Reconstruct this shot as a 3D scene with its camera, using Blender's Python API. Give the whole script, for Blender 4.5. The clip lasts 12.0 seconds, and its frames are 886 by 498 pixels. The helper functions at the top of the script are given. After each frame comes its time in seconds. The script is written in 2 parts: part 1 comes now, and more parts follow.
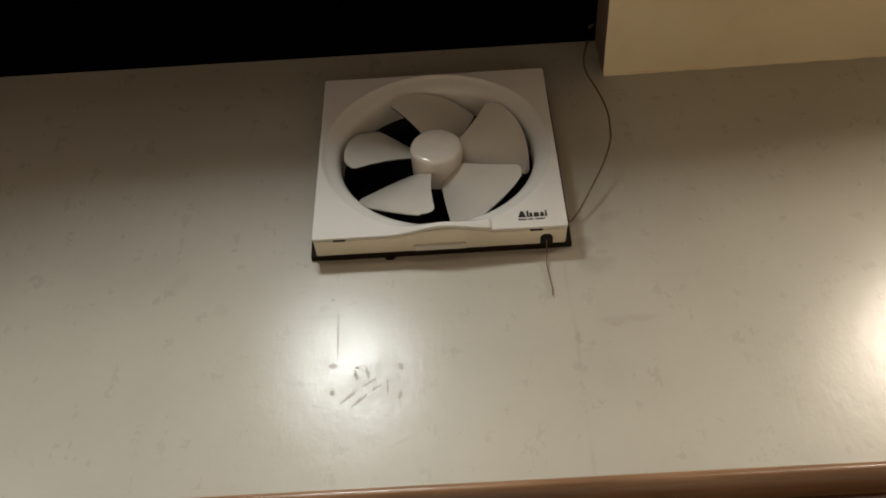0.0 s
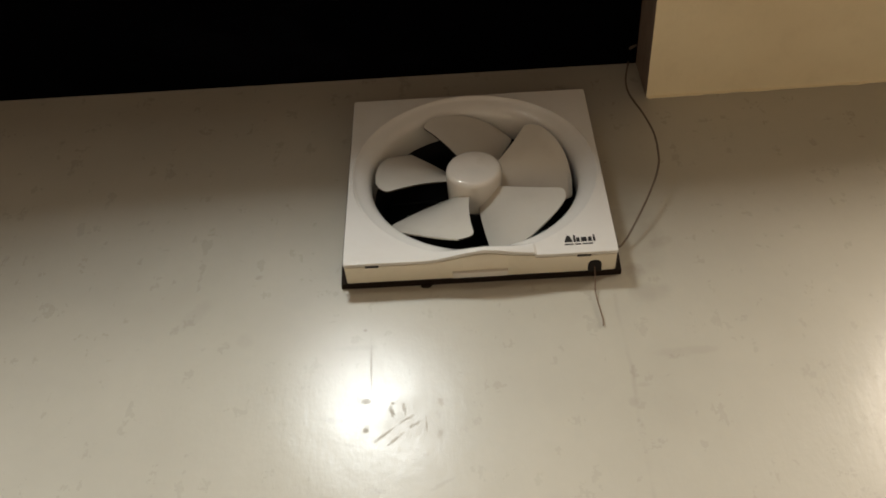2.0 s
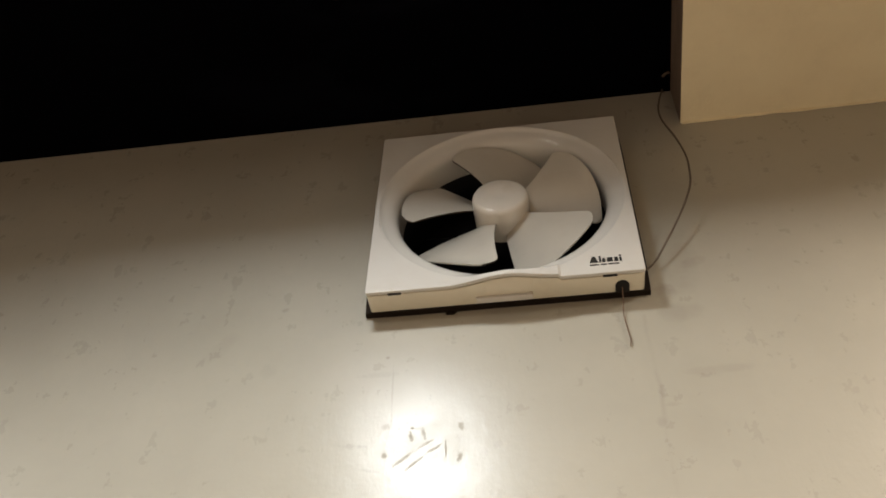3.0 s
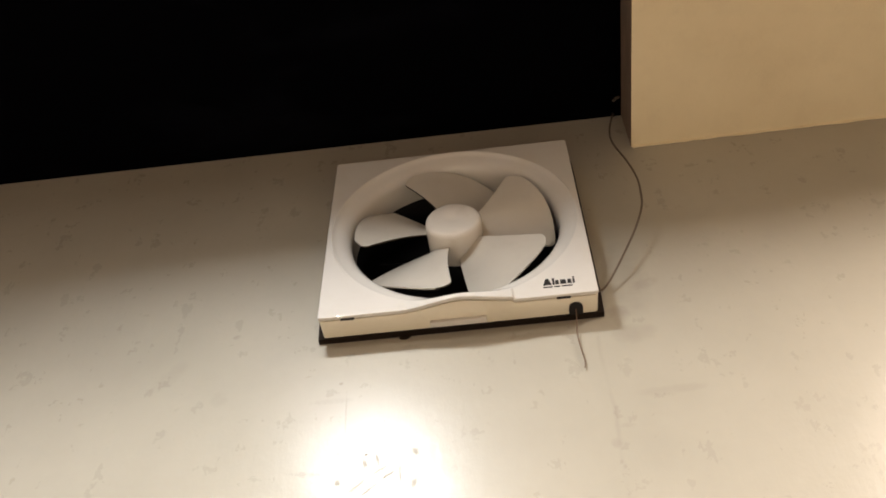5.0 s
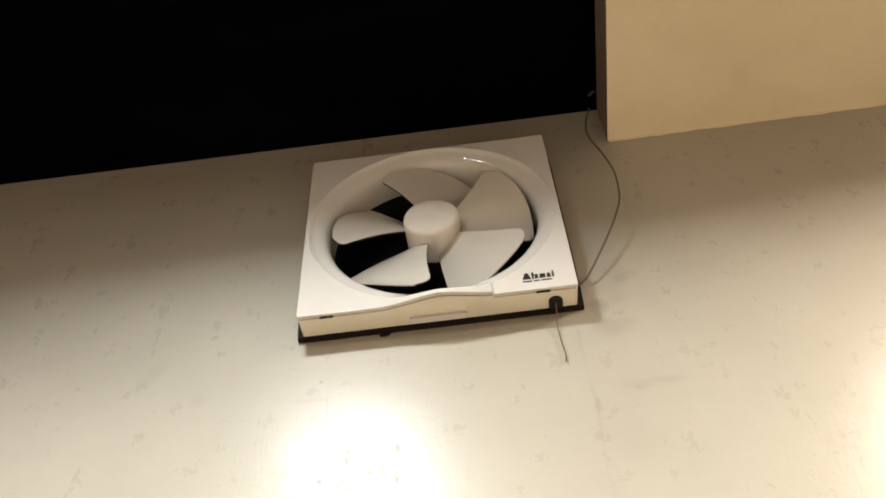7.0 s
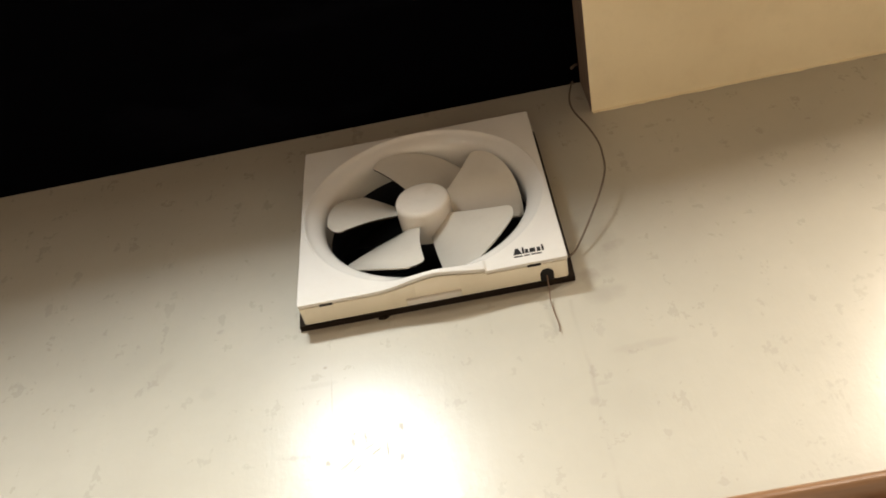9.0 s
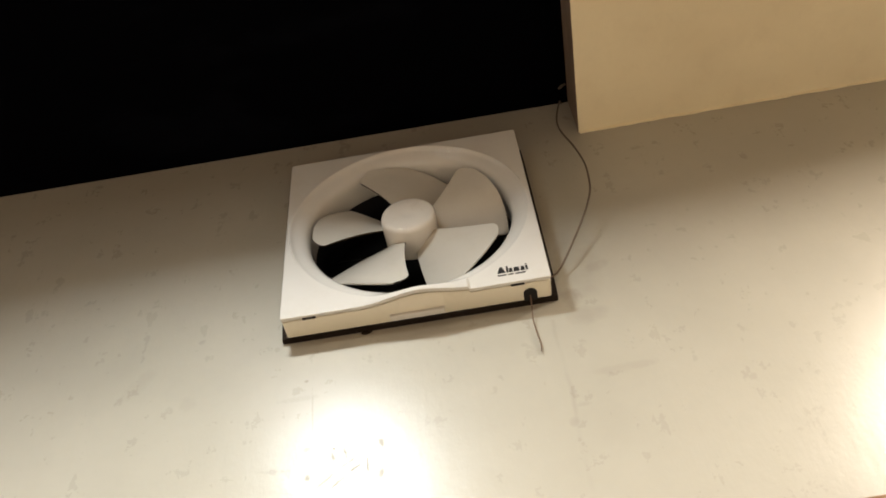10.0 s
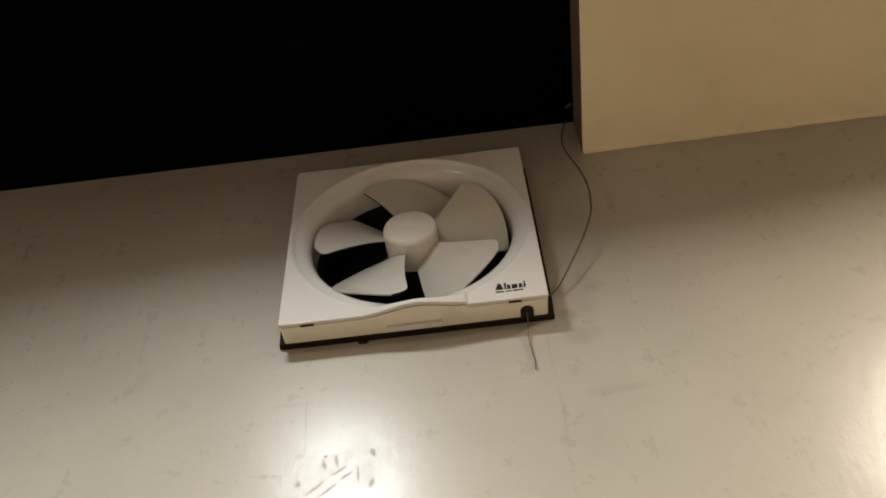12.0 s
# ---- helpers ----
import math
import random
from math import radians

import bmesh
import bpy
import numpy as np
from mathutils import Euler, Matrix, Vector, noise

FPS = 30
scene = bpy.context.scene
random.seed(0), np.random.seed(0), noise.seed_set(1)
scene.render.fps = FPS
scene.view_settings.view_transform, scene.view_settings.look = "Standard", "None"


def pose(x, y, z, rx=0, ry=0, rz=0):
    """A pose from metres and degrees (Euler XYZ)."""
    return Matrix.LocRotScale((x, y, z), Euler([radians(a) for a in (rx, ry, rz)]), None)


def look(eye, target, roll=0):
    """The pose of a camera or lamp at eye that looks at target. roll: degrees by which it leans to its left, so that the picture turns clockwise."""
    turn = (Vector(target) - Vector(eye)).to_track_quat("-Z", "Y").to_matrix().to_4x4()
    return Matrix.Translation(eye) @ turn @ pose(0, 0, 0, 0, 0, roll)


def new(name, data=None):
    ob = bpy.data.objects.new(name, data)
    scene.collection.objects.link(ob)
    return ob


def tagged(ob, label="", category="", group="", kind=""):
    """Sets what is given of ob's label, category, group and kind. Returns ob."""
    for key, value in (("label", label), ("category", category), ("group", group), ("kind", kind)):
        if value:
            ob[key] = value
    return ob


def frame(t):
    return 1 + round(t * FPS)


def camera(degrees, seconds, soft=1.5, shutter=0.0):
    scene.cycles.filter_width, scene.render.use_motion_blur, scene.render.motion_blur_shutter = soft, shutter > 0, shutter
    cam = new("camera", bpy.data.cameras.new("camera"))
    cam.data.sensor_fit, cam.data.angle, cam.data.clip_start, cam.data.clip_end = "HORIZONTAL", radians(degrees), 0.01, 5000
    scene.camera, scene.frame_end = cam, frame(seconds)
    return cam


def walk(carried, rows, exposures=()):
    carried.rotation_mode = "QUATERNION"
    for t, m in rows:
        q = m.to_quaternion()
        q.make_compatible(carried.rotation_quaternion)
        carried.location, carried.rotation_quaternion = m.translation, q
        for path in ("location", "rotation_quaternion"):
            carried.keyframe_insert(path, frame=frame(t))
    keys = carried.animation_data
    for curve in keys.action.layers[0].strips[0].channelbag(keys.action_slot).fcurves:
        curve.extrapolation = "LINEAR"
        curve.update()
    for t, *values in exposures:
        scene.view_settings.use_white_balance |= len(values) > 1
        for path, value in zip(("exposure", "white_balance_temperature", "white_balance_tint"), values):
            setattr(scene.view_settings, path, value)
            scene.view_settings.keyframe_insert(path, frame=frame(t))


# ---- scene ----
cam = camera(50.2, 12.0, soft=1.8)
PATH = [
    (0, (0.027, -0.953, 1.674), (-0.011, 0.526, 3.02), -2.3),
    (0.5, (0.015, -0.937, 1.688), (-0.023, 0.534, 3.043), -2.1),
    (1, (0.008, -0.924, 1.703), (-0.039, 0.541, 3.064), -1.8),
    (1.5, (-0.005, -0.901, 1.712), (-0.053, 0.544, 3.093), -1.7),
    (2, (-0.017, -0.871, 1.714), (-0.065, 0.535, 3.136), -1.8),
    (2.5, (-0.024, -0.863, 1.693), (-0.083, 0.499, 3.156), -1.7),
    (2.7, (-0.006, -0.848, 1.682), (-0.109, 0.483, 3.171), -1.4),
    (3, (0.055, -0.807, 1.682), (-0.161, 0.462, 3.213), 2.2),
    (3.5, (0.093, -0.78, 1.673), (-0.158, 0.428, 3.247), 3.7),
    (5.5, (0.054, -0.804, 1.684), (-0.032, 0.435, 3.252), -3.0),
    (6, (0.054, -0.808, 1.68), (-0.023, 0.433, 3.246), -3.4),
    (6.5, (0.052, -0.803, 1.677), (-0.014, 0.434, 3.247), -3.8),
    (7, (0.057, -0.789, 1.682), (-0.017, 0.447, 3.253), -4.2),
    (9, (0.083, -0.809, 1.659), (-0.022, 0.46, 3.201), -7.2),
    (9.5, (0.084, -0.814, 1.656), (0.003, 0.445, 3.207), -7.3),
    (10, (0.082, -0.82, 1.662), (0.017, 0.441, 3.213), -7.0),
    (10.5, (0.081, -0.821, 1.667), (0.025, 0.436, 3.221), -6.4),
    (11, (0.077, -0.822, 1.668), (0.031, 0.428, 3.228), -5.8),
    (11.5, (0.078, -0.83, 1.666), (0.028, 0.417, 3.229), -4.8),
    (12, (0.086, -0.833, 1.657), (0.019, 0.414, 3.219), -4.3),
]
EXPOSURES = [(0.0, 0.0, 6500, 10), (1.5, 0.2, 6500, 10), (2.5, 0.38, 6500, 10), (3.5, 0.56, 6550, 14), (5.5, 1.05, 6600, 15), (6.2, 1.1, 6600, 15), (7.0, 1.12, 6500, 11),
             (9.0, 1.1, 6500, 10), (10.0, 1.0, 6500, 10), (11.0, 0.75, 6500, 11), (12.0, 0.33, 6500, 12)]
walk(cam, [(t, look(eye, target, roll)) for t, eye, target, roll in PATH], EXPOSURES)

# ---- light: recessed ceiling downlights and added fill at night, almost no sky ----
world = bpy.data.worlds.new("night")
scene.world = world
world.use_nodes = True
world.node_tree.nodes["Background"].inputs[0].default_value = (0.01, 0.012, 0.02, 1)
world.node_tree.nodes["Background"].inputs[1].default_value = 0.05

CEIL = 2.90          # underside of the plastered ceiling
TOP = 2.994          # underside of the dark panel over the ceiling slot
FZ = 2.70            # height of the fan's axis
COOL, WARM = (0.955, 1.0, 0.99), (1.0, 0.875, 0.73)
# x, y, watts, colour, spread in degrees: two rows of downlights, the last four unseen and added as fill
LAMPS_AND_FILL = [(-0.225, -0.74, 7.8, COOL, 158), (1.02, -0.74, 16.5, WARM, 159), (-1.52, -0.74, 11.5, COOL, 148),
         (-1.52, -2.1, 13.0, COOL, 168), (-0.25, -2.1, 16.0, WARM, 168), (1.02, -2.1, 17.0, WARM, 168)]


# ---- materials ----
def ramp(nt, fac, stops):
    n = nt.nodes.new("ShaderNodeValToRGB")
    while len(n.color_ramp.elements) < len(stops):
        n.color_ramp.elements.new(0.5)
    for e, (p, c) in zip(n.color_ramp.elements, stops):
        e.position, e.color = p, (*c, 1) if len(c) == 3 else c
    nt.links.new(fac, n.inputs["Fac"])
    return n.outputs["Color"]


def tex(nt, coord, scale, detail=4.0, rough=0.55, stretch=(1, 1, 1), kind="noise"):
    m = nt.nodes.new("ShaderNodeMapping")
    m.inputs["Scale"].default_value = stretch
    nt.links.new(coord, m.inputs["Vector"])
    if kind == "voronoi":
        n = nt.nodes.new("ShaderNodeTexVoronoi")
        n.inputs["Scale"].default_value = scale
        nt.links.new(m.outputs[0], n.inputs["Vector"])
        return n.outputs["Distance"]
    n = nt.nodes.new("ShaderNodeTexNoise")
    n.inputs["Scale"].default_value, n.inputs["Detail"].default_value, n.inputs["Roughness"].default_value = scale, detail, rough
    nt.links.new(m.outputs[0], n.inputs["Vector"])
    return n.outputs["Fac"]


def mix(nt, fac, a, b, mode="MIX"):
    n = nt.nodes.new("ShaderNodeMix")
    n.data_type, n.blend_type = "RGBA", mode
    if hasattr(fac, "links"):
        nt.links.new(fac, n.inputs[0])
    else:
        n.inputs[0].default_value = fac
    for socket, value in ((n.inputs[6], a), (n.inputs[7], b)):
        if hasattr(value, "links"):
            nt.links.new(value, socket)
        else:
            socket.default_value = (*value, 1)
    return n.outputs[2]


def maths(nt, op, a, b=0.0, c=0.0):
    n = nt.nodes.new("ShaderNodeMath")
    n.operation = op
    for i, v in enumerate((a, b, c)):
        if hasattr(v, "links"):
            nt.links.new(v, n.inputs[i])
        else:
            n.inputs[i].default_value = v
    return n.outputs[0]


def bump(nt, shader, *layers):
    """Layers of (height, distance, strength) over one another."""
    last = None
    for height, distance, strength in layers:
        b = nt.nodes.new("ShaderNodeBump")
        b.inputs["Distance"].default_value, b.inputs["Strength"].default_value = distance, strength
        nt.links.new(height, b.inputs["Height"])
        if last:
            nt.links.new(last, b.inputs["Normal"])
        last = b.outputs[0]
    nt.links.new(last, shader.inputs["Normal"])


def start(name, rough=0.5, color=None, metal=0.0, spec=0.5):
    m = bpy.data.materials.new(name)
    m.use_nodes = True
    nt = m.node_tree
    p = nt.nodes["Principled BSDF"]
    p.inputs["Roughness"].default_value, p.inputs["Metallic"].default_value = rough, metal
    p.inputs["Specular IOR Level"].default_value = spec
    if color:
        p.inputs["Base Color"].default_value = (*color, 1)
    return m, nt, p, nt.nodes.new("ShaderNodeTexCoord").outputs["Object"]


def wall_paint():
    """Greyish enamel, rolled on, with scuffs, grime, the fan's painted shadow and a hairline crack."""
    m, nt, p, co = start("wall_enamel", 0.3, spec=0.40)
    cloud = tex(nt, co, 2.2, 5)
    spots = tex(nt, co, 9.0, 6, 0.65)
    base = ramp(nt, cloud, [(0.3, (0.355, 0.339, 0.285)), (0.5, (0.405, 0.387, 0.327)), (0.7, (0.445, 0.425, 0.36))])
    grime = ramp(nt, spots, [(0.48, (0, 0, 0)), (0.78, (1, 1, 1))])
    base = mix(nt, maths(nt, "MULTIPLY", grime, 0.02), base, (0.20, 0.175, 0.14))
    streak = tex(nt, co, 7.0, 4, 0.6, (3.0, 1, 0.35))
    base = mix(nt, maths(nt, "MULTIPLY", ramp(nt, streak, [(0.50, (0, 0, 0)), (0.78, (1, 1, 1))]), 0.03), base, (0.24, 0.21, 0.17))
    mottle = ramp(nt, tex(nt, co, 60, 3, 0.55), [(0.2, (0, 0, 0)), (0.8, (1, 1, 1))])
    base = mix(nt, maths(nt, "MULTIPLY", mottle, 0.12), base, (0.30, 0.275, 0.225))
    blotch = ramp(nt, tex(nt, co, 22, 4, 0.6), [(0.35, (0, 0, 0)), (0.75, (1, 1, 1))])
    base = mix(nt, maths(nt, "MULTIPLY", blotch, 0.018), base, (0.29, 0.265, 0.215))
    # smudges where dust and dirt have touched the wall, and the fan's shadow painted beside it
    sep = nt.nodes.new("ShaderNodeSeparateXYZ")
    nt.links.new(co, sep.inputs[0])
    x, z = sep.outputs[0], sep.outputs[2]

    worn = None

    def smudge_and_shade(cx, cz, rx, rz, amount, colour, turn=0.0, ragged=1.6):
        """An uneven mark of half sizes rx and rz, turned by some degrees; a strong one also dulls the gloss."""
        nonlocal base, worn
        c, sn = math.cos(radians(turn)), math.sin(radians(turn))
        ox, oz = maths(nt, "SUBTRACT", x, cx), maths(nt, "SUBTRACT", z, cz)
        dx = maths(nt, "DIVIDE", maths(nt, "MULTIPLY_ADD", oz, sn, maths(nt, "MULTIPLY", ox, c)), rx)
        dz = maths(nt, "DIVIDE", maths(nt, "MULTIPLY_ADD", ox, -sn, maths(nt, "MULTIPLY", oz, c)), rz)
        d = maths(nt, "ADD", maths(nt, "MULTIPLY", dx, dx), maths(nt, "MULTIPLY", dz, dz))
        d = maths(nt, "ADD", d, maths(nt, "MULTIPLY", maths(nt, "SUBTRACT", uneven if min(rx, rz) > 0.0055 else grainy, 0.5), ragged))
        f = maths(nt, "MULTIPLY", ramp(nt, d, [(0.1, (1, 1, 1)), (0.95, (0, 0, 0))]), amount)
        if colour:
            base = mix(nt, f, base, colour)
        if amount > 0.19 or not colour:
            worn = f if worn is None else maths(nt, "ADD", worn, f)

    uneven, grainy = tex(nt, co, 45, 4), tex(nt, co, 210, 4, 0.65)
    dark = (0.17, 0.145, 0.11)
    smudge_and_shade(0.235, 2.405, 0.045, 0.008, 0.14, dark, 3, 2.6)
    smudge_and_shade(0.16, 2.337, 0.008, 0.008, 0.20, dark, 0, 2.2)
    smudge_and_shade(0.205, 2.50, 0.03, 0.02, 0.20, dark)
    smudge_and_shade(-0.29, 2.455, 0.012, 0.014, 0.10, dark, 0, 2.8)
    # the next two put the fan's shadow, along with dirt, into the wall colour
    smudge_and_shade(0.21, 2.60, 0.035, 0.09, 0.20, dark)
    smudge_and_shade(0.193, 2.533, 0.015, 0.020, 0.34, dark, 0, 2.0)
    smudge_and_shade(-0.285, 2.561, 0.006, 0.005, 0.30, dark, 10, 2.2)
    smudge_and_shade(-0.36, 2.500, 0.014, 0.040, 0.09, dark, -35, 2.4)
    smudge_and_shade(0.399, 2.635, 0.006, 0.007, 0.16, dark, 0, 2.4)
    smudge_and_shade(0.235, 2.586, 0.022, 0.010, 0.16, dark, 20, 2.6)
    smudge_and_shade(0.175, 2.360, 0.010, 0.004, 0.14, dark, 0, 2.6)
    # scratches and specks of the worn patch below the fan, whose gloss is rubbed off
    smudge_and_shade(-0.080, 2.330, 0.052, 0.045, 0.075, None, 20, 2.2)
    smudge_and_shade(-0.118, 2.310, 0.017, 0.0026, 0.24, dark, 40, 2.4)
    smudge_and_shade(-0.105, 2.304, 0.015, 0.0024, 0.24, dark, 42, 2.4)
    smudge_and_shade(-0.084, 2.322, 0.010, 0.0024, 0.28, dark, 36, 2.6)
    smudge_and_shade(-0.092, 2.330, 0.012, 0.0020, 0.20, dark, 32, 2.8)
    smudge_and_shade(-0.138, 2.317, 0.0045, 0.0048, 0.34, dark, 0, 1.8)
    smudge_and_shade(-0.144, 2.462, 0.0032, 0.0030, 0.45, dark)
    smudge_and_shade(-0.139, 2.356, 0.0065, 0.0050, 0.20, dark, 0, 2.4)
    smudge_and_shade(-0.110, 2.359, 0.020, 0.0070, 0.07, dark, 12, 2.4)
    smudge_and_shade(-0.110, 2.341, 0.0030, 0.0090, 0.26, dark, 12, 2.6)
    smudge_and_shade(-0.096, 2.344, 0.0024, 0.0100, 0.20, dark, 10, 2.8)
    smudge_and_shade(-0.109, 2.352, 0.0026, 0.0024, 0.42, dark)
    smudge_and_shade(-0.054, 2.350, 0.0042, 0.0080, 0.24, dark, 20, 4.0)
    smudge_and_shade(-0.057, 2.334, 0.0040, 0.0070, 0.12, dark, 15, 4.5)
    smudge_and_shade(-0.056, 2.308, 0.0034, 0.0085, 0.22, dark, -8, 4.0)
    smudge_and_shade(-0.071, 2.322, 0.0012, 0.0150, 0.30, dark, 3, 2.0)
    smudge_and_shade(-0.135, 2.410, 0.0014, 0.0450, 0.22, dark, 2, 2.2)
    smudge_and_shade(-0.152, 2.298, 0.014, 0.0026, 0.18, dark, -14, 3.0)
    smudge_and_shade(-0.152, 2.435, 0.032, 0.0050, 0.12, dark, 0, 2.5)
    smudge_and_shade(-0.175, 2.333, 0.024, 0.0030, 0.14, dark, -6, 3.0)
    smudge_and_shade(-0.055, 2.245, 0.020, 0.003, 0.16, dark, 30, 3.0)
    smudge_and_shade(-0.120, 2.240, 0.012, 0.004, 0.16, dark, -20, 3.0)
    # hairline crack that wanders down beside the fan
    wander = maths(nt, "MULTIPLY", maths(nt, "SUBTRACT", tex(nt, co, 6.0, 4, 0.6, (0, 0, 1)), 0.5), 0.02)
    off = maths(nt, "ABSOLUTE", maths(nt, "ADD", maths(nt, "SUBTRACT", x, 0.163), wander))
    line = ramp(nt, off, [(0.0006, (1, 1, 1)), (0.0022, (0, 0, 0))])
    line = maths(nt, "MULTIPLY", line, ramp(nt, tex(nt, co, 5.0, 3, 0.6, (0, 0, 1)), [(0.42, (0, 0, 0)), (0.6, (1, 1, 1))]))
    line = maths(nt, "MULTIPLY", line, maths(nt, "LESS_THAN", z, 2.50))
    base = mix(nt, maths(nt, "MULTIPLY", line, 0.28), base, (0.14, 0.12, 0.09))
    nt.links.new(base, p.inputs["Base Color"])
    scuff = tex(nt, co, 26, 5, 0.7)
    streaks = tex(nt, co, 20, 4, 0.6, (3.5, 1, 0.4))
    rough = maths(nt, "MULTIPLY_ADD", scuff, 0.14, 0.19)
    rough = maths(nt, "MULTIPLY_ADD", streaks, 0.06, rough)
    nt.links.new(maths(nt, "MULTIPLY_ADD", worn, 0.66, rough), p.inputs["Roughness"])
    # rolled relief, faint brush marks
    bump(nt, p, (tex(nt, co, 11, 3), 0.004, 0.16), (tex(nt, co, 60, 3, 0.6, (1.6, 1, 0.6)), 0.0008, 0.18),
         (tex(nt, co, 30, 4, 0.6), 0.0016, 0.10), (tex(nt, co, 110, 4, 0.65, (1.5, 1, 0.6)), 0.0007, 0.18),
         (tex(nt, co, 190, 2, 0.6), 0.0003, 0.25), (worn, 0.0006, -0.3), (line, 0.001, -0.5))
    return m


def ceiling_paint():
    m, nt, p, co = start("ceiling_cream_emulsion", 0.8, spec=0.3)
    base = ramp(nt, tex(nt, co, 3, 5), [(0.3, (0.72, 0.625, 0.425)), (0.7, (0.83, 0.74, 0.52))])
    base = mix(nt, maths(nt, "MULTIPLY", ramp(nt, tex(nt, co, 22, 6, 0.7), [(0.5, (0, 0, 0)), (0.75, (1, 1, 1))]), 0.15), base, (0.52, 0.42, 0.27))
    nt.links.new(base, p.inputs["Base Color"])
    bump(nt, p, (tex(nt, co, 12, 3), 0.004, 0.4), (tex(nt, co, 55, 4, 0.6), 0.0016, 0.5), (tex(nt, co, 180, 3), 0.0008, 0.7))
    return m


def shaded_edge():
    m, nt, p, co = start("slot_edge_shaded", 0.75, spec=0.3)
    base = ramp(nt, tex(nt, co, 18, 5, 0.6, (1, 1, 5)), [(0.3, (0.20, 0.15, 0.12)), (0.7, (0.30, 0.23, 0.18))])
    nt.links.new(base, p.inputs["Base Color"])
    bump(nt, p, (tex(nt, co, 90, 4), 0.001, 0.5))
    return m


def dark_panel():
    m, nt, p, co = start("near_black_board", 0.8, spec=0.02)
    # base colour close to zero, mottled slightly bluish
    bluish_mottle = ramp(nt, tex(nt, co, 2.6, 5, 0.6, (1, 2.2, 1)), [(0.55, (0.0006, 0.0006, 0.0013)), (0.8, (0.0050, 0.0054, 0.0085))])
    nt.links.new(bluish_mottle, p.inputs["Base Color"])
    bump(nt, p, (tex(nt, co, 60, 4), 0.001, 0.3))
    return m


def plastic(name, color, rough=0.22, dirt=(0.42, 0.36, 0.26), amount=0.25):
    """Moulded ABS, slightly yellowed and dusty."""
    m, nt, p, co = start(name, rough)
    tint = ramp(nt, tex(nt, co, 6, 4), [(0.3, tuple(c * 0.95 for c in color)), (0.7, color)])
    film = ramp(nt, tex(nt, co, 28, 6, 0.68), [(0.5, (0, 0, 0)), (0.78, (1, 1, 1))])
    nt.links.new(mix(nt, maths(nt, "MULTIPLY", film, amount), tint, dirt), p.inputs["Base Color"])
    nt.links.new(maths(nt, "MULTIPLY_ADD", tex(nt, co, 40, 4), 0.05, rough - 0.015), p.inputs["Roughness"])
    bump(nt, p, (tex(nt, co, 35, 3), 0.0006, 0.15))
    return m


def plain(name, color, rough=0.5, spec=0.5, metal=0.0):
    m, nt, p, co = start(name, rough, None, metal, spec)
    c = ramp(nt, tex(nt, co, 30, 4), [(0.3, tuple(v * 0.8 for v in color)), (0.7, tuple(min(1, v * 1.15) for v in color))])
    nt.links.new(c, p.inputs["Base Color"])
    return m


def wood(name, dark, light, rough=0.28):
    m, nt, p, co = start(name, rough)
    grain = tex(nt, co, 6, 6, 0.6, (0.8, 9, 9))
    fine = tex(nt, co, 40, 4, 0.6, (0.5, 8, 8))
    base = ramp(nt, grain, [(0.3, dark), (0.7, light)])
    base = mix(nt, maths(nt, "MULTIPLY", fine, 0.35), base, dark)
    nt.links.new(base, p.inputs["Base Color"])
    bump(nt, p, (fine, 0.0006, 0.3), (tex(nt, co, 8, 3), 0.002, 0.2))
    return m


def glow(name, color, strength):
    m, nt, p, co = start(name, 0.5, (0.9, 0.9, 0.88))
    p.inputs["Emission Color"].default_value = (*color, 1)
    p.inputs["Emission Strength"].default_value = strength
    return m


WALL, CREAM, EDGE, BLACKBOARD = wall_paint(), ceiling_paint(), shaded_edge(), dark_panel()
WHITE = plastic("white_abs", (0.64, 0.625, 0.585), 0.045, amount=0.12)
BLADE = plastic("blade_abs", (0.55, 0.525, 0.465), 0.045, (0.40, 0.36, 0.30), 0.22)
YELLOWED = plastic("yellowed_abs", (0.76, 0.71, 0.58), 0.14, amount=0.15)
HUB = plastic("hub_abs", (0.68, 0.645, 0.58), 0.09, amount=0.3)
GASKET = plain("gasket_dark", (0.016, 0.011, 0.008), 0.8, 0.1)
DARK_EDGE = plain("dark_edge", (0.045, 0.036, 0.028), 0.8, 0.2)
# near-black that carries the darkness inside the fan opening
VOID = plain("void_black", (0.006, 0.006, 0.007), 0.6, 0.2)
INK = plain("black_ink", (0.012, 0.012, 0.012), 0.4)
SLOT = plain("dark_slot", (0.01, 0.008, 0.007), 0.6, 0.3)
CABLE = plain("grey_brown_cable", (0.125, 0.098, 0.074), 0.75, 0.25)
WIRE = plain("brown_wire", (0.18, 0.125, 0.09), 0.85, 0.2)
RAILWOOD = wood("varnished_wood", (0.13, 0.065, 0.03), (0.27, 0.16, 0.085))
# wood below the rail, with the rail's shade put into its dark brown
SHADED_WOOD = wood("shaded_wood", (0.055, 0.022, 0.010), (0.10, 0.042, 0.02), 0.35)
# unseen floor pale and unseen walls dark, so bounce lifts mainly the ceiling
FLOOR = plain("bounce_floor", (0.70, 0.61, 0.49), 0.35)
ROOM = plain("dim_room_paint", (0.16, 0.11, 0.075), 0.5)


# ---- mesh helpers ----
def box(bm, x0, y0, z0, x1, y1, z1):
    v = [bm.verts.new((x, y, z)) for x in (x0, x1) for y in (y0, y1) for z in (z0, z1)]
    for f in ((0, 1, 3, 2), (4, 6, 7, 5), (0, 4, 5, 1), (2, 3, 7, 6), (0, 2, 6, 4), (1, 5, 7, 3)):
        bm.faces.new([v[i] for i in f])
    return bm


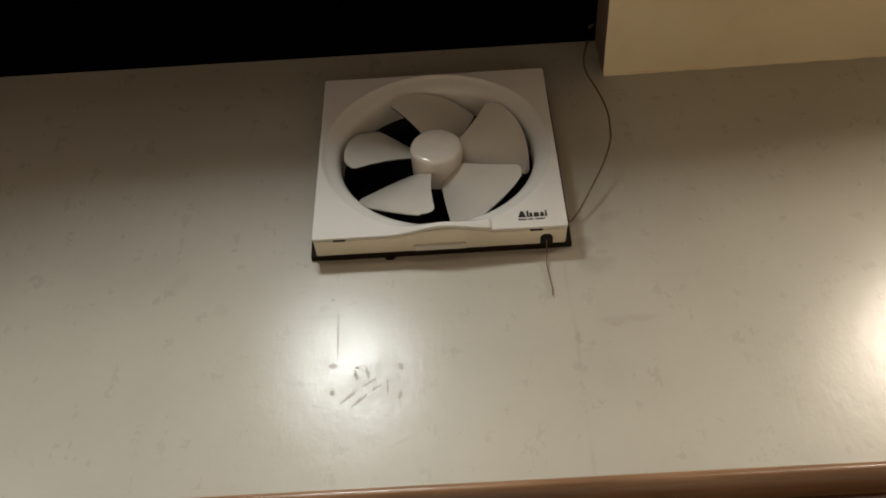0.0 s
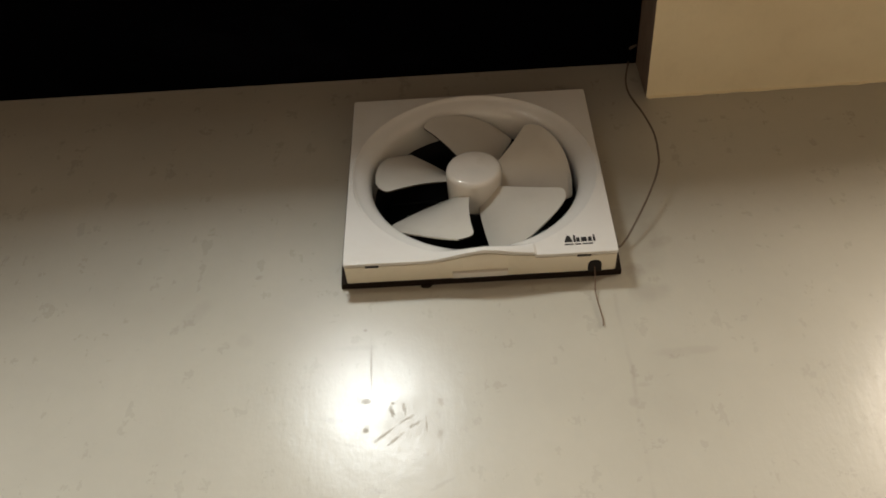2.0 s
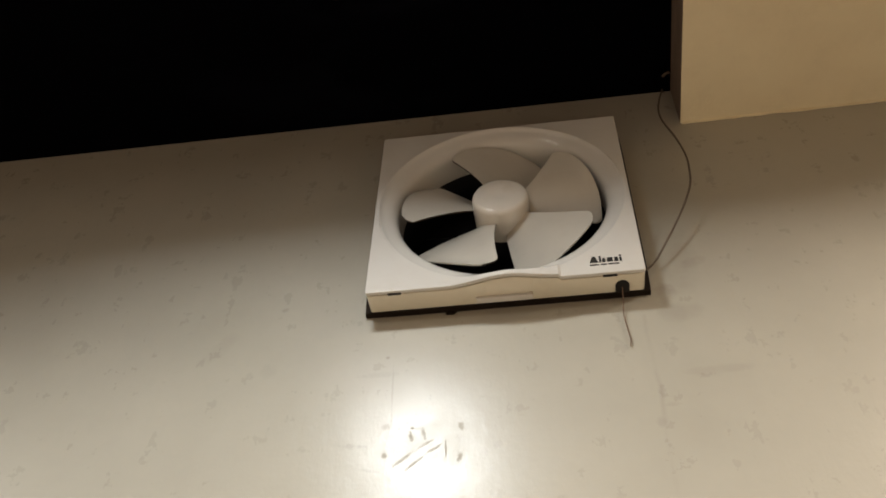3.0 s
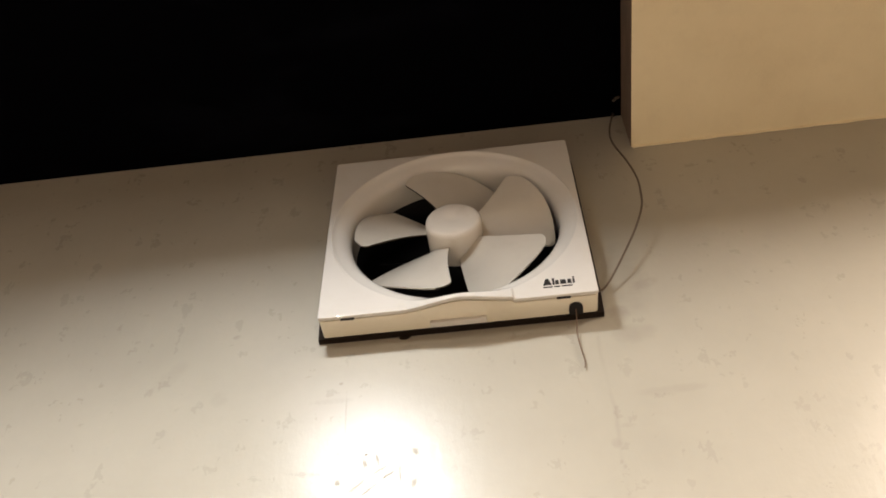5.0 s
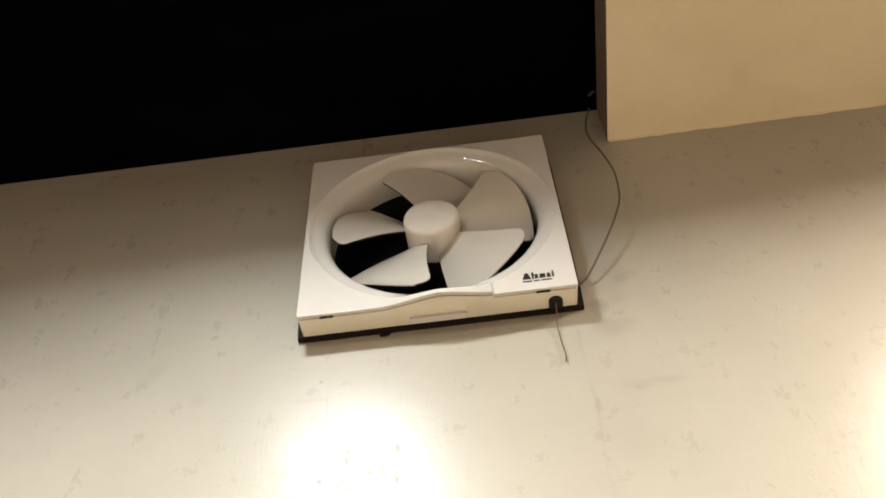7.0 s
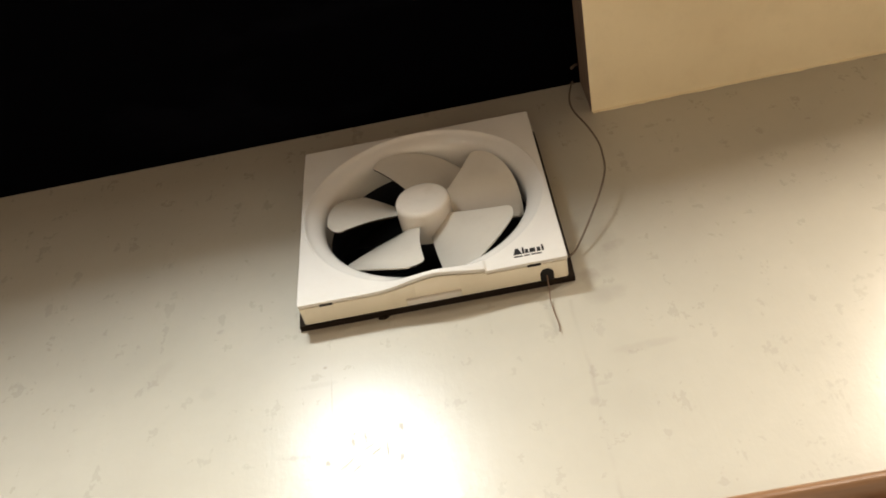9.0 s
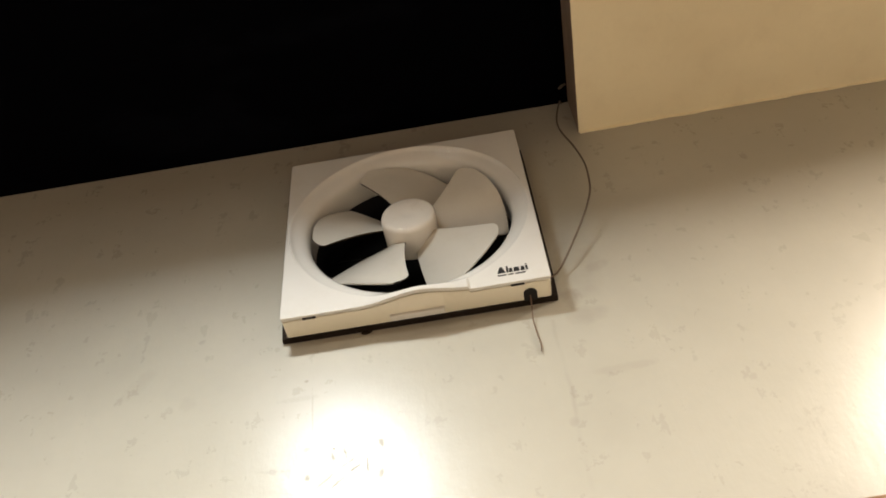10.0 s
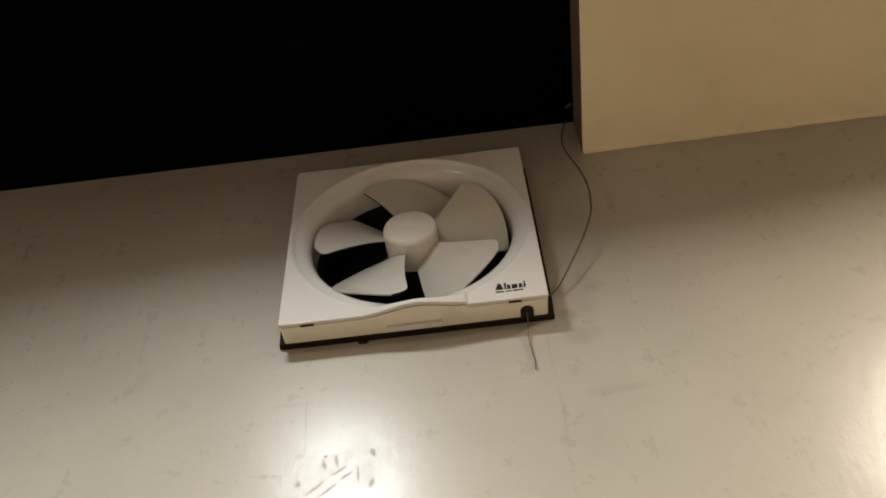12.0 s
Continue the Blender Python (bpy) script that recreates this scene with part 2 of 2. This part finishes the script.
def soften(bm, width, segments=2):
    bmesh.ops.remove_doubles(bm, verts=bm.verts[:], dist=1e-6)
    bmesh.ops.bevel(bm, geom=bm.edges[:], offset=width, segments=segments, profile=0.5, affect="EDGES", clamp_overlap=True)
    return bm


def part(name, bm, material, parent=None, label="", smooth=False):
    bmesh.ops.recalc_face_normals(bm, faces=bm.faces[:])
    me = bpy.data.meshes.new(name)
    bm.to_mesh(me)
    bm.free()
    for mat in material if isinstance(material, (list, tuple)) else (material,):
        me.materials.append(mat)
    if smooth:
        me.shade_smooth()
    ob = new(name, me)
    ob.parent = parent
    if label:
        ob["label"] = label
    return ob


def sharp(ob, degrees=35):
    ob.data.set_sharp_from_angle(angle=radians(degrees))
    return ob


def rings(bm, loops, closed=True):
    """Bridge successive loops of points, each loop with the same count."""
    made = [[bm.verts.new(p) for p in loop] for loop in loops]
    for a, b in zip(made, made[1:]):
        n = len(a)
        for i in range(n if closed else n - 1):
            j = (i + 1) % n
            bm.faces.new((a[i], a[j], b[j], b[i]))
    return made


def spin(profile, n=64, axis=(0, 0)):
    """Loops round the y axis through (x, z) = axis, from a profile of (radius, y)."""
    return [[(axis[0] + r * math.cos(2 * math.pi * i / n), y, axis[1] + r * math.sin(2 * math.pi * i / n)) for i in range(n)] for r, y in profile]


def tube(bm, points, radius, n=8):
    """A round cord along smooth points."""
    pts = [Vector(p) for p in points]
    fine = []
    for i in range(len(pts) - 1):
        p0, p1, p2, p3 = pts[max(i - 1, 0)], pts[i], pts[i + 1], pts[min(i + 2, len(pts) - 1)]
        for k in range(8):
            t = k / 8
            fine.append(0.5 * (2 * p1 + (p2 - p0) * t + (2 * p0 - 5 * p1 + 4 * p2 - p3) * t * t + (3 * p1 - p0 - 3 * p2 + p3) * t ** 3))
    fine.append(pts[-1])
    loops = []
    for i, p in enumerate(fine):
        d = (fine[min(i + 1, len(fine) - 1)] - fine[max(i - 1, 0)]).normalized()
        a = d.cross(Vector((0, 1, 0.02))).normalized()
        b = d.cross(a)
        loops.append([p + radius * (math.cos(2 * math.pi * k / n) * a + math.sin(2 * math.pi * k / n) * b) for k in range(n)])
    made = rings(bm, loops)
    bm.faces.new(made[0])
    bm.faces.new(made[-1][::-1])
    return bm


def smoothstep(a, b, x):
    t = min(1.0, max(0.0, (x - a) / (b - a)))
    return t * t * (3 - 2 * t)


# ---- the room ----
X0, X1, Y0 = -2.2, 2.2, -3.0      # inner faces of the side walls and the back wall
HOLE = 0.150                      # half width of the square fan opening in the wall
SLOTX, SLOTY = 0.2715, -0.48       # slot in the ceiling: its side and its depth from the wall
RAILZ = 2.184


def ceiling_at(x):
    """The underside of the ceiling, which rises a little to the east."""
    return CEIL + 0.015 * max(0.0, x - SLOTX)


def structure(name, bm, material, label, category, smooth=False):
    return tagged(part(name, bm, material, None, label, smooth), "", category, "", "structure")


bm = bmesh.new()
box(bm, X0 - 0.15, 0, RAILZ - 0.02, -HOLE, 0.15, TOP)
box(bm, HOLE, 0, RAILZ - 0.02, X1 + 0.15, 0.15, TOP)
box(bm, -HOLE, 0, FZ + HOLE, HOLE, 0.15, TOP)
box(bm, -HOLE, 0, RAILZ - 0.02, HOLE, 0.15, FZ - HOLE)
structure("wall_north", bm, WALL, "glossy greyish beige enamelled wall with scuffs, smudges and the fan's painted shadow", "wall")
structure("wall_north_lower", box(bmesh.new(), X0 - 0.15, 0.012, 0, X1 + 0.15, 0.15, RAILZ - 0.02), SHADED_WOOD, "wood facing under the rail, darkened for the rail's shade", "wall")
structure("wall_west", box(bmesh.new(), X0 - 0.15, Y0, 0, X0, 0, TOP), ROOM, "plain unseen side wall, dark brown to limit bounced light", "wall")
structure("wall_east", box(bmesh.new(), X1, Y0, 0, X1 + 0.15, 0, TOP), ROOM, "plain unseen side wall, dark brown to limit bounced light", "wall")
structure("wall_south", box(bmesh.new(), X0 - 0.15, Y0 - 0.15, 0, X1 + 0.15, Y0, TOP), ROOM, "plain unseen back wall, dark brown to limit bounced light", "wall")
structure("floor", box(bmesh.new(), X0 - 0.15, Y0 - 0.15, -0.1, X1 + 0.15, 0.15, 0), FLOOR, "plain unseen floor, pale beige to bounce light at the ceiling", "floor")

# ceiling: one slab with a slot along the wall, whose cut edges hold their shade in a darker brown
bm = bmesh.new()
box(bm, SLOTX, SLOTY, CEIL, X1, 0, TOP)
box(bm, SLOTX, Y0, CEIL, X1, SLOTY, TOP)
box(bm, X0, Y0, CEIL, SLOTX, SLOTY, TOP)
for v in bm.verts:
    if v.co.z < TOP - 0.01:
        v.co.z = ceiling_at(v.co.x)
bm.faces.ensure_lookup_table()
for f in bm.faces:
    c = f.calc_center_median()
    if (abs(c.x - SLOTX) < 1e-4 and c.y > SLOTY) or (abs(c.y - SLOTY) < 1e-4 and c.x < SLOTX):
        f.material_index = 1
structure("ceiling", bm, [CREAM, EDGE], "cream painted ceiling with a slot cut along the wall", "ceiling")
# near-black board added to close the slot from above
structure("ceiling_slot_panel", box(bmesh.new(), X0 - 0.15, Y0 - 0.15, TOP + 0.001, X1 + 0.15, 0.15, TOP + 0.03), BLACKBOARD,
          "near-black matt board added over the ceiling slot, faintly mottled bluish", "ceiling panel")

# uneven bead of paint where ceiling and wall meet
bm = bmesh.new()
n = 150
loops = []
for i in range(n + 1):
    x = SLOTX + 0.002 + (X1 - SLOTX - 0.004) * i / n
    d = 0.0042 + 0.0026 * noise.noise((x * 28, 0, 3)) + 0.0012 * noise.noise((x * 90, 5, 3))
    h = ceiling_at(x)
    loops.append([(x, 0.0, h + 0.001), (x, -0.0005, h - max(0.0008, d)), (x, -0.0012, h - 0.7 * max(0.0008, d)), (x, -0.0026, h + 0.0006)])
rings(bm, loops, False)
structure("ceiling_trim", bm, CREAM, "thin ragged bead of cream paint along the ceiling edge", "trim", True)

# rounded wooden rail on the wall
bm = bmesh.new()
profile = [(0.0, 0.0), (-0.008, -0.0005), (-0.014, -0.003), (-0.0185, -0.007), (-0.020, -0.011), (-0.0190, -0.015), (-0.0155, -0.019), (-0.010, -0.0225), (-0.004, -0.025), (0.004, -0.0265), (0.013, -0.0270)]
loops = []
for i in range(61):
    x = X0 + (X1 - X0) * i / 60
    w = 0.0008 * noise.noise((x * 6, 1, 1))
    loops.append([(x, y, RAILZ + z + w) for y, z in profile])
rings(bm, loops, False)
structure("wood_rail", bm, RAILWOOD, "rounded varnished brown wooden rail along the wall", "rail", True)


# ---- the exhaust fan ----
H = 0.17           # half width of the front
FACE = -0.045      # the front's plane
BACK = -0.0105     # rear edge of the housing
fan = tagged(new("exhaust_fan"), "square white plastic wall exhaust fan with five blades, at rest", "exhaust fan")
fan.location = (0, 0, FZ)


def bulge(x, y, z):
    """The finger lip in the middle of the lower edge swells forward."""
    f = smoothstep(-0.072, 0.010, x) * (1 - 0.68 * smoothstep(0.0, 0.072, x)) * (1 - smoothstep(0.0675, 0.0690, x))
    g = 1 - smoothstep(-0.163, -0.141, z)
    depth = smoothstep(BACK, FACE, y) if y > FACE else 1.0
    return (x, y - 0.0130 * f * g * depth, z)


def square(half, radius, n):
    """n points round a rounded square, in step with the angle."""
    out = []
    for i in range(n):
        a = 2 * math.pi * i / n
        c, s = math.cos(a), math.sin(a)
        k = half / max(abs(c), abs(s))
        x, z = c * k, s * k
        qx, qz = abs(x) - (half - radius), abs(z) - (half - radius)
        if qx > 0 and qz > 0:
            l = math.hypot(qx, qz)
            x = math.copysign(half - radius + qx / l * radius, x)
            z = math.copysign(half - radius + qz / l * radius, z)
        out.append((x, z))
    return out


def rear_body(n=768):
    """The skirt of the housing behind the seam."""
    bm = bmesh.new()
    rings(bm, [[bulge(x, y, z) for x, z in square(half, 0.003, n)] for half, y in (
        (H - 0.0060, BACK), (H - 0.0018, BACK), (H - 0.0014, BACK - 0.0006), (H - 0.0008, FACE + 0.0076), (H - 0.0014, FACE + 0.0070), (H - 0.0060, FACE + 0.0069))])
    return bm


def front_cover(n=768):
    bm = bmesh.new()
    loops = []
    for half, rad, y in ((H - 0.0060, 0.003, FACE + 0.0048), (H - 0.0005, 0.003, FACE + 0.0046), (H, 0.003, FACE + 0.0042),
                         (H, 0.003, FACE + 0.0009), (H - 0.0003, 0.003, FACE + 0.0003), (H - 0.0009, 0.003, FACE), (H - 0.0014, 0.003, FACE)):
        loops.append([(x, y, z) for x, z in square(half, rad, n)])
    last = square(H - 0.0014, 0.003, n)
    for mixv in (0.1, 0.3, 0.5, 0.7, 0.9):
        loops.append([(x + (0.1660 * math.cos(2 * math.pi * i / n) - x) * mixv, FACE, z + (0.1660 * math.sin(2 * math.pi * i / n) - z) * mixv)
                      for i, (x, z) in enumerate(last)])
    # the bowl; its lip stands proud over the upper half and dies away below
    for r, y, lip in ((0.1660, 0.0, 0.0), (0.1657, 0.0, 0.0012), (0.1648, 0.0, 0.0024), (0.1636, 0.0004, 0.0024), (0.1624, 0.0010, 0.0016), (0.1605, 0.0018, 0.0004),
                      (0.1575, 0.0029, 0.0), (0.1540, 0.0043, 0.0), (0.1505, 0.0059, 0.0), (0.1475, 0.0077, 0.0), (0.1448, 0.0100, 0.0), (0.1426, 0.0130, 0.0),
                      (0.1411, 0.0168, 0.0), (0.1403, 0.0215, 0.0), (0.1400, 0.0280, 0.0), (0.1398, 0.0515, 0.0), (0.1430, 0.0525, 0.0)):
        turns = [(math.cos(2 * math.pi * i / n), math.sin(2 * math.pi * i / n)) for i in range(n)]
        loops.append([(r * c, FACE + y - lip * smoothstep(-0.45, 0.45, s - 0.35 * c), r * s) for c, s in turns])
    rings(bm, [[bulge(*p) for p in loop] for loop in loops])
    return bm


sharp(part("front_cover", front_cover(), WHITE, fan, "glossy white square cover with a round bowl", True), 40)
sharp(part("housing", rear_body(), YELLOWED, fan, "yellowed cream plastic rim of the housing", True), 40)
# mounting frame; its near-black includes the shade of the gap at the wall
bm = bmesh.new()
outer, inner = [(x * 1.042, z * 0.990) for x, z in square(H, 0.003, 64)], square(HOLE - 0.004, 0.003, 64)
rings(bm, [[(x, 0.0, z) for x, z in outer], [(x, BACK + 0.003, z) for x, z in outer], [(x, BACK + 0.001, z) for x, z in square(H - 0.005, 0.003, 64)],
           [(x, BACK + 0.001, z) for x, z in inner], [(x, 0.1, z) for x, z in inner]])
part("gasket_and_gap_shade", bm, GASKET, fan, "dark rubbery mounting frame behind the front, its black holding the gap's shade")

# shutter flaps added behind the blades, black for the dark opening
for i in range(4):
    z0 = -HOLE + 0.006 + i * 0.0725
    bm = bmesh.new()
    box(bm, -HOLE + 0.005, 0.075, z0, HOLE - 0.005, 0.078, z0 + 0.0705)
    part("shutter", soften(bm, 0.001, 1), VOID, fan, "closed shutter flap, added in black for the dark opening" if i == 0 else "")

# duct behind the mouth of the bowl, its shade put into the black
bm = bmesh.new()
rings(bm, spin([(0.1435, FACE + 0.0530), (0.1395, FACE + 0.0535), (0.1395, 0.070), (0.1435, 0.072)], 96))
part("duct", bm, VOID, fan, "round duct behind the bowl, blackened for its shade", True)

# motor behind the hub
bm = bmesh.new()
made = rings(bm, spin([(0.030, 0.072), (0.032, 0.070), (0.032, 0.012), (0.028, 0.008), (0.012, 0.006)], 32))
bm.faces.new(made[0])
part("motor", bm, VOID, fan, "black motor casing behind the hub", True)

# hub: a cap with a soft edge and a shallow dimple
bm = bmesh.new()
made = rings(bm, spin([(0.0372, 0.004), (0.0376, -0.004), (0.0380, -0.025), (0.0382, -0.0405), (0.0374, -0.0440), (0.0355, -0.0468), (0.0320, -0.0480),
                       (0.0200, -0.0486), (0.0080, -0.0483), (0.0060, -0.0478), (0.0020, -0.0476)], 64))
bm.faces.new(made[-1])
bm.faces.new(made[0])
sharp(part("hub", bm, HUB, fan, "cream white round hub cap", True), 60)


def blade_mesh():
    """One pitched blade with rounded tip corners; its leading edge lies at angle 0 and comes forward."""
    bm = bmesh.new()
    nr, na, thick = 28, 24, 0.0024
    r0, r1 = 0.030, 0.1340

    def point(u, v):
        r = r0 + (r1 - r0) * u
        w = 1 - u
        # corners rounded by drawing the edges in near the tip
        lead = 0.17 * max(0.0, (u - 0.84) / 0.16) ** 2.4
        trail = 0.05 * max(0.0, (u - 0.92) / 0.08) ** 2.2
        a0 = 0.170 * w + 0.036 * w * w + lead
        a1 = 1.081 + 0.059 * w + 0.024 * u * w - trail
        a = -(a0 + (a1 - a0) * v)
        front = -0.0273 - 0.0146 * u - 0.008 * u * w
        rear = -0.0078 + 0.0057 * u
        y = front + (rear - front) * v - 0.0097 * math.sin(math.pi * v) * (0.35 + 0.65 * u)
        return Vector((r * math.cos(a), y, r * math.sin(a)))

    us, vs = [i / nr for i in range(nr + 1)], [j / na for j in range(na + 1)]
    top = [[bm.verts.new(point(u, v)) for v in vs] for u in us]
    low = [[bm.verts.new(point(u, v) + Vector((0, thick, 0))) for v in vs] for u in us]
    for i in range(nr):
        for j in range(na):
            bm.faces.new((top[i][j], top[i][j + 1], top[i + 1][j + 1], top[i + 1][j]))
            bm.faces.new((low[i][j], low[i + 1][j], low[i + 1][j + 1], low[i][j + 1]))
    rim = [(i, 0) for i in range(nr)] + [(nr, j) for j in range(na)] + [(i, na) for i in range(nr, 0, -1)] + [(0, j) for j in range(na, 0, -1)]
    for a, b in zip(rim, rim[1:] + rim[:1]):
        f = bm.faces.new((top[a[0]][a[1]], top[b[0]][b[1]], low[b[0]][b[1]], low[a[0]][a[1]]))
        # faces along the leading edge take the dark brown
        f.material_index = 1 if a[1] == b[1] == 0 else 0
    return bm


LEAD = 52.6
for k in range(5):
    if k == 0:
        first = sharp(part("blade", blade_mesh(), [BLADE, DARK_EDGE], fan, "pale grey pitched plastic blade", True), 50)
        made = first
    else:
        made = new("blade", first.data)
        made.parent = fan
        made["label"] = "pale grey pitched plastic blade"
    made.rotation_euler = (0, -radians(LEAD + 72 * k), 0)

# two catches in the seam, the pull slot and the lower edge's cable hole, a dark plug that paints its shade
for x in (-0.134, 0.128):
    bm = box(bmesh.new(), x - 0.0085, FACE + 0.0030, -H - 0.0004, x + 0.0085, FACE + 0.0075, -H + 0.004)
    part("catch", soften(bm, 0.0006, 1), SLOT, fan, "small dark catch in the seam")
bm = box(bmesh.new(), -0.035, BACK - 0.0125, -H - 0.0030, 0.034, BACK - 0.0040, -H + 0.0045)
part("pull_tab", soften(bm, 0.0006, 2), WHITE, fan, "low ridge of the pull tab")
bm = bmesh.new()
arch = [(0.142 + 0.0085 * math.cos(a), BACK - 0.011 - 0.0085 * math.sin(a)) for a in [math.pi * i / 16 for i in range(17)]]
outline = [(0.142 + 0.0085, BACK + 0.001)] + arch + [(0.142 - 0.0085, BACK + 0.001)]
rings(bm, [[(x, y, -H + 0.0004) for x, y in outline], [(x, y, -H + 0.010) for x, y in outline]])
bm.faces.new([bm.verts.new((x, y, -H + 0.0004)) for x, y in outline])
part("cable_hole_plug", bm, SLOT, fan, "dark arched plug in place of the cable notch")

# the maker's mark as plain black shapes, with a line of small bars beneath
for x, w, h, lean in ((0.1055, 0.0105, 0.0112, 0.42), (0.1170, 0.0026, 0.0116, 0.0), (0.1204, 0.0044, 0.0074, 0.12), (0.1262, 0.0074, 0.0076, 0.08),
                      (0.1350, 0.0050, 0.0076, 0.15), (0.1414, 0.0026, 0.0074, 0.0), (0.1414, 0.0026, 0.0020, 0.0)):
    z = -0.1420 if h < 0.003 else -0.1510
    bm = box(bmesh.new(), x, FACE - 0.0005, z, x + w, FACE + 0.0004, z + h)
    for v in bm.verts:
        if v.co.z > z + h / 2:
            v.co.x += (x + w * 0.5 - v.co.x) * lean * 1.6
    part("printed_mark", bm, INK, fan)
x = 0.1055
for w in (0.013, 0.009, 0.015):
    part("printed_mark", box(bmesh.new(), x, FACE - 0.0004, -0.1560, x + w - 0.002, FACE + 0.0004, -0.1540), INK, fan)
    x += w

# ---- cables ----
bm = tube(bmesh.new(), [(0.262, 0.01, TOP + 0.0005), (0.2585, -0.006, 2.989), (0.2535, -0.016, 2.968), (0.2415, -0.022, 2.917), (0.2405, -0.024, 2.878), (0.2520, -0.026, 2.826),
                        (0.2580, -0.029, 2.777), (0.2565, -0.031, 2.738), (0.2510, -0.031, 2.702), (0.2330, -0.028, 2.656), (0.2035, -0.018, 2.603), (0.185, -0.010, 2.577),
                        (0.172, -0.007, 2.568)], 0.0014)
tagged(part("power_cable", bm, CABLE, None, "", True), "thin grey brown cable hanging from the ceiling slot to the fan", "cable")
bm = tube(bmesh.new(), [(0.142, -0.020, 2.534), (0.141, -0.012, 2.517), (0.1395, -0.005, 2.50), (0.1410, -0.004, 2.475), (0.1425, -0.004, 2.458), (0.1415, -0.003, 2.447)], 0.0008)
tagged(part("loose_wire", bm, WIRE, None, "", True), "short thin loose wire dangling below the fan", "wire")
bm = tube(bmesh.new(), [(0.262, -0.030, TOP), (0.258, -0.034, 2.984), (0.262, -0.041, 2.979), (0.267, -0.038, 2.986)], 0.0022)
tagged(part("cable_hook", bm, CABLE, None, "", True), "small dark wire hook holding the cable under the panel", "hook")


# dab of dark sealant squeezed out under the fan
bm = bmesh.new()
bmesh.ops.create_icosphere(bm, subdivisions=3, radius=1)
for v in bm.verts:
    k = 1 + 0.35 * noise.noise(v.co * 2.1)
    v.co = Vector((-0.069 + v.co.x * 0.007 * k, v.co.y * 0.0025 * k, 2.530 + v.co.z * 0.0036 * k))
tagged(part("sealant", bm, GASKET, None, "", True), "small dark dab of sealant below the fan frame", "sealant")


# ---- downlights, two known by reflection and four added as fill ----
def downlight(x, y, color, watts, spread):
    top = tagged(new("downlight"), "round white ceiling downlight, switched on; four of the six are added fill", "downlight", "ceiling downlights")
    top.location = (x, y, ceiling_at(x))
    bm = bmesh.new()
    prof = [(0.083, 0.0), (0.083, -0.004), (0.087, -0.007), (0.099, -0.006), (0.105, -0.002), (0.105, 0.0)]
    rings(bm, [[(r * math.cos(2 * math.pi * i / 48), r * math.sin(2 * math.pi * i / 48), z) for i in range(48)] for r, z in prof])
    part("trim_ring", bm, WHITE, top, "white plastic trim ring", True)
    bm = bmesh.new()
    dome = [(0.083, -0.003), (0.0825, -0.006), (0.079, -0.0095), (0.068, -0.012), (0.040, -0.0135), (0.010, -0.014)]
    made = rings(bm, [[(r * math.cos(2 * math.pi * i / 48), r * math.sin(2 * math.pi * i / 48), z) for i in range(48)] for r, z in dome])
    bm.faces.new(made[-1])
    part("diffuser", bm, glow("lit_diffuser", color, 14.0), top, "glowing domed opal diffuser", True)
    data = bpy.data.lights.new("downlight_and_fill_lamp", "AREA")
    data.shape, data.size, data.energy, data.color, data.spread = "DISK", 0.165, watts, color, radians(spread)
    lamp = new("downlight_and_fill_lamp", data)
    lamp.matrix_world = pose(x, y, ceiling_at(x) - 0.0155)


for x, y, watts, color, spread in LAMPS_AND_FILL:
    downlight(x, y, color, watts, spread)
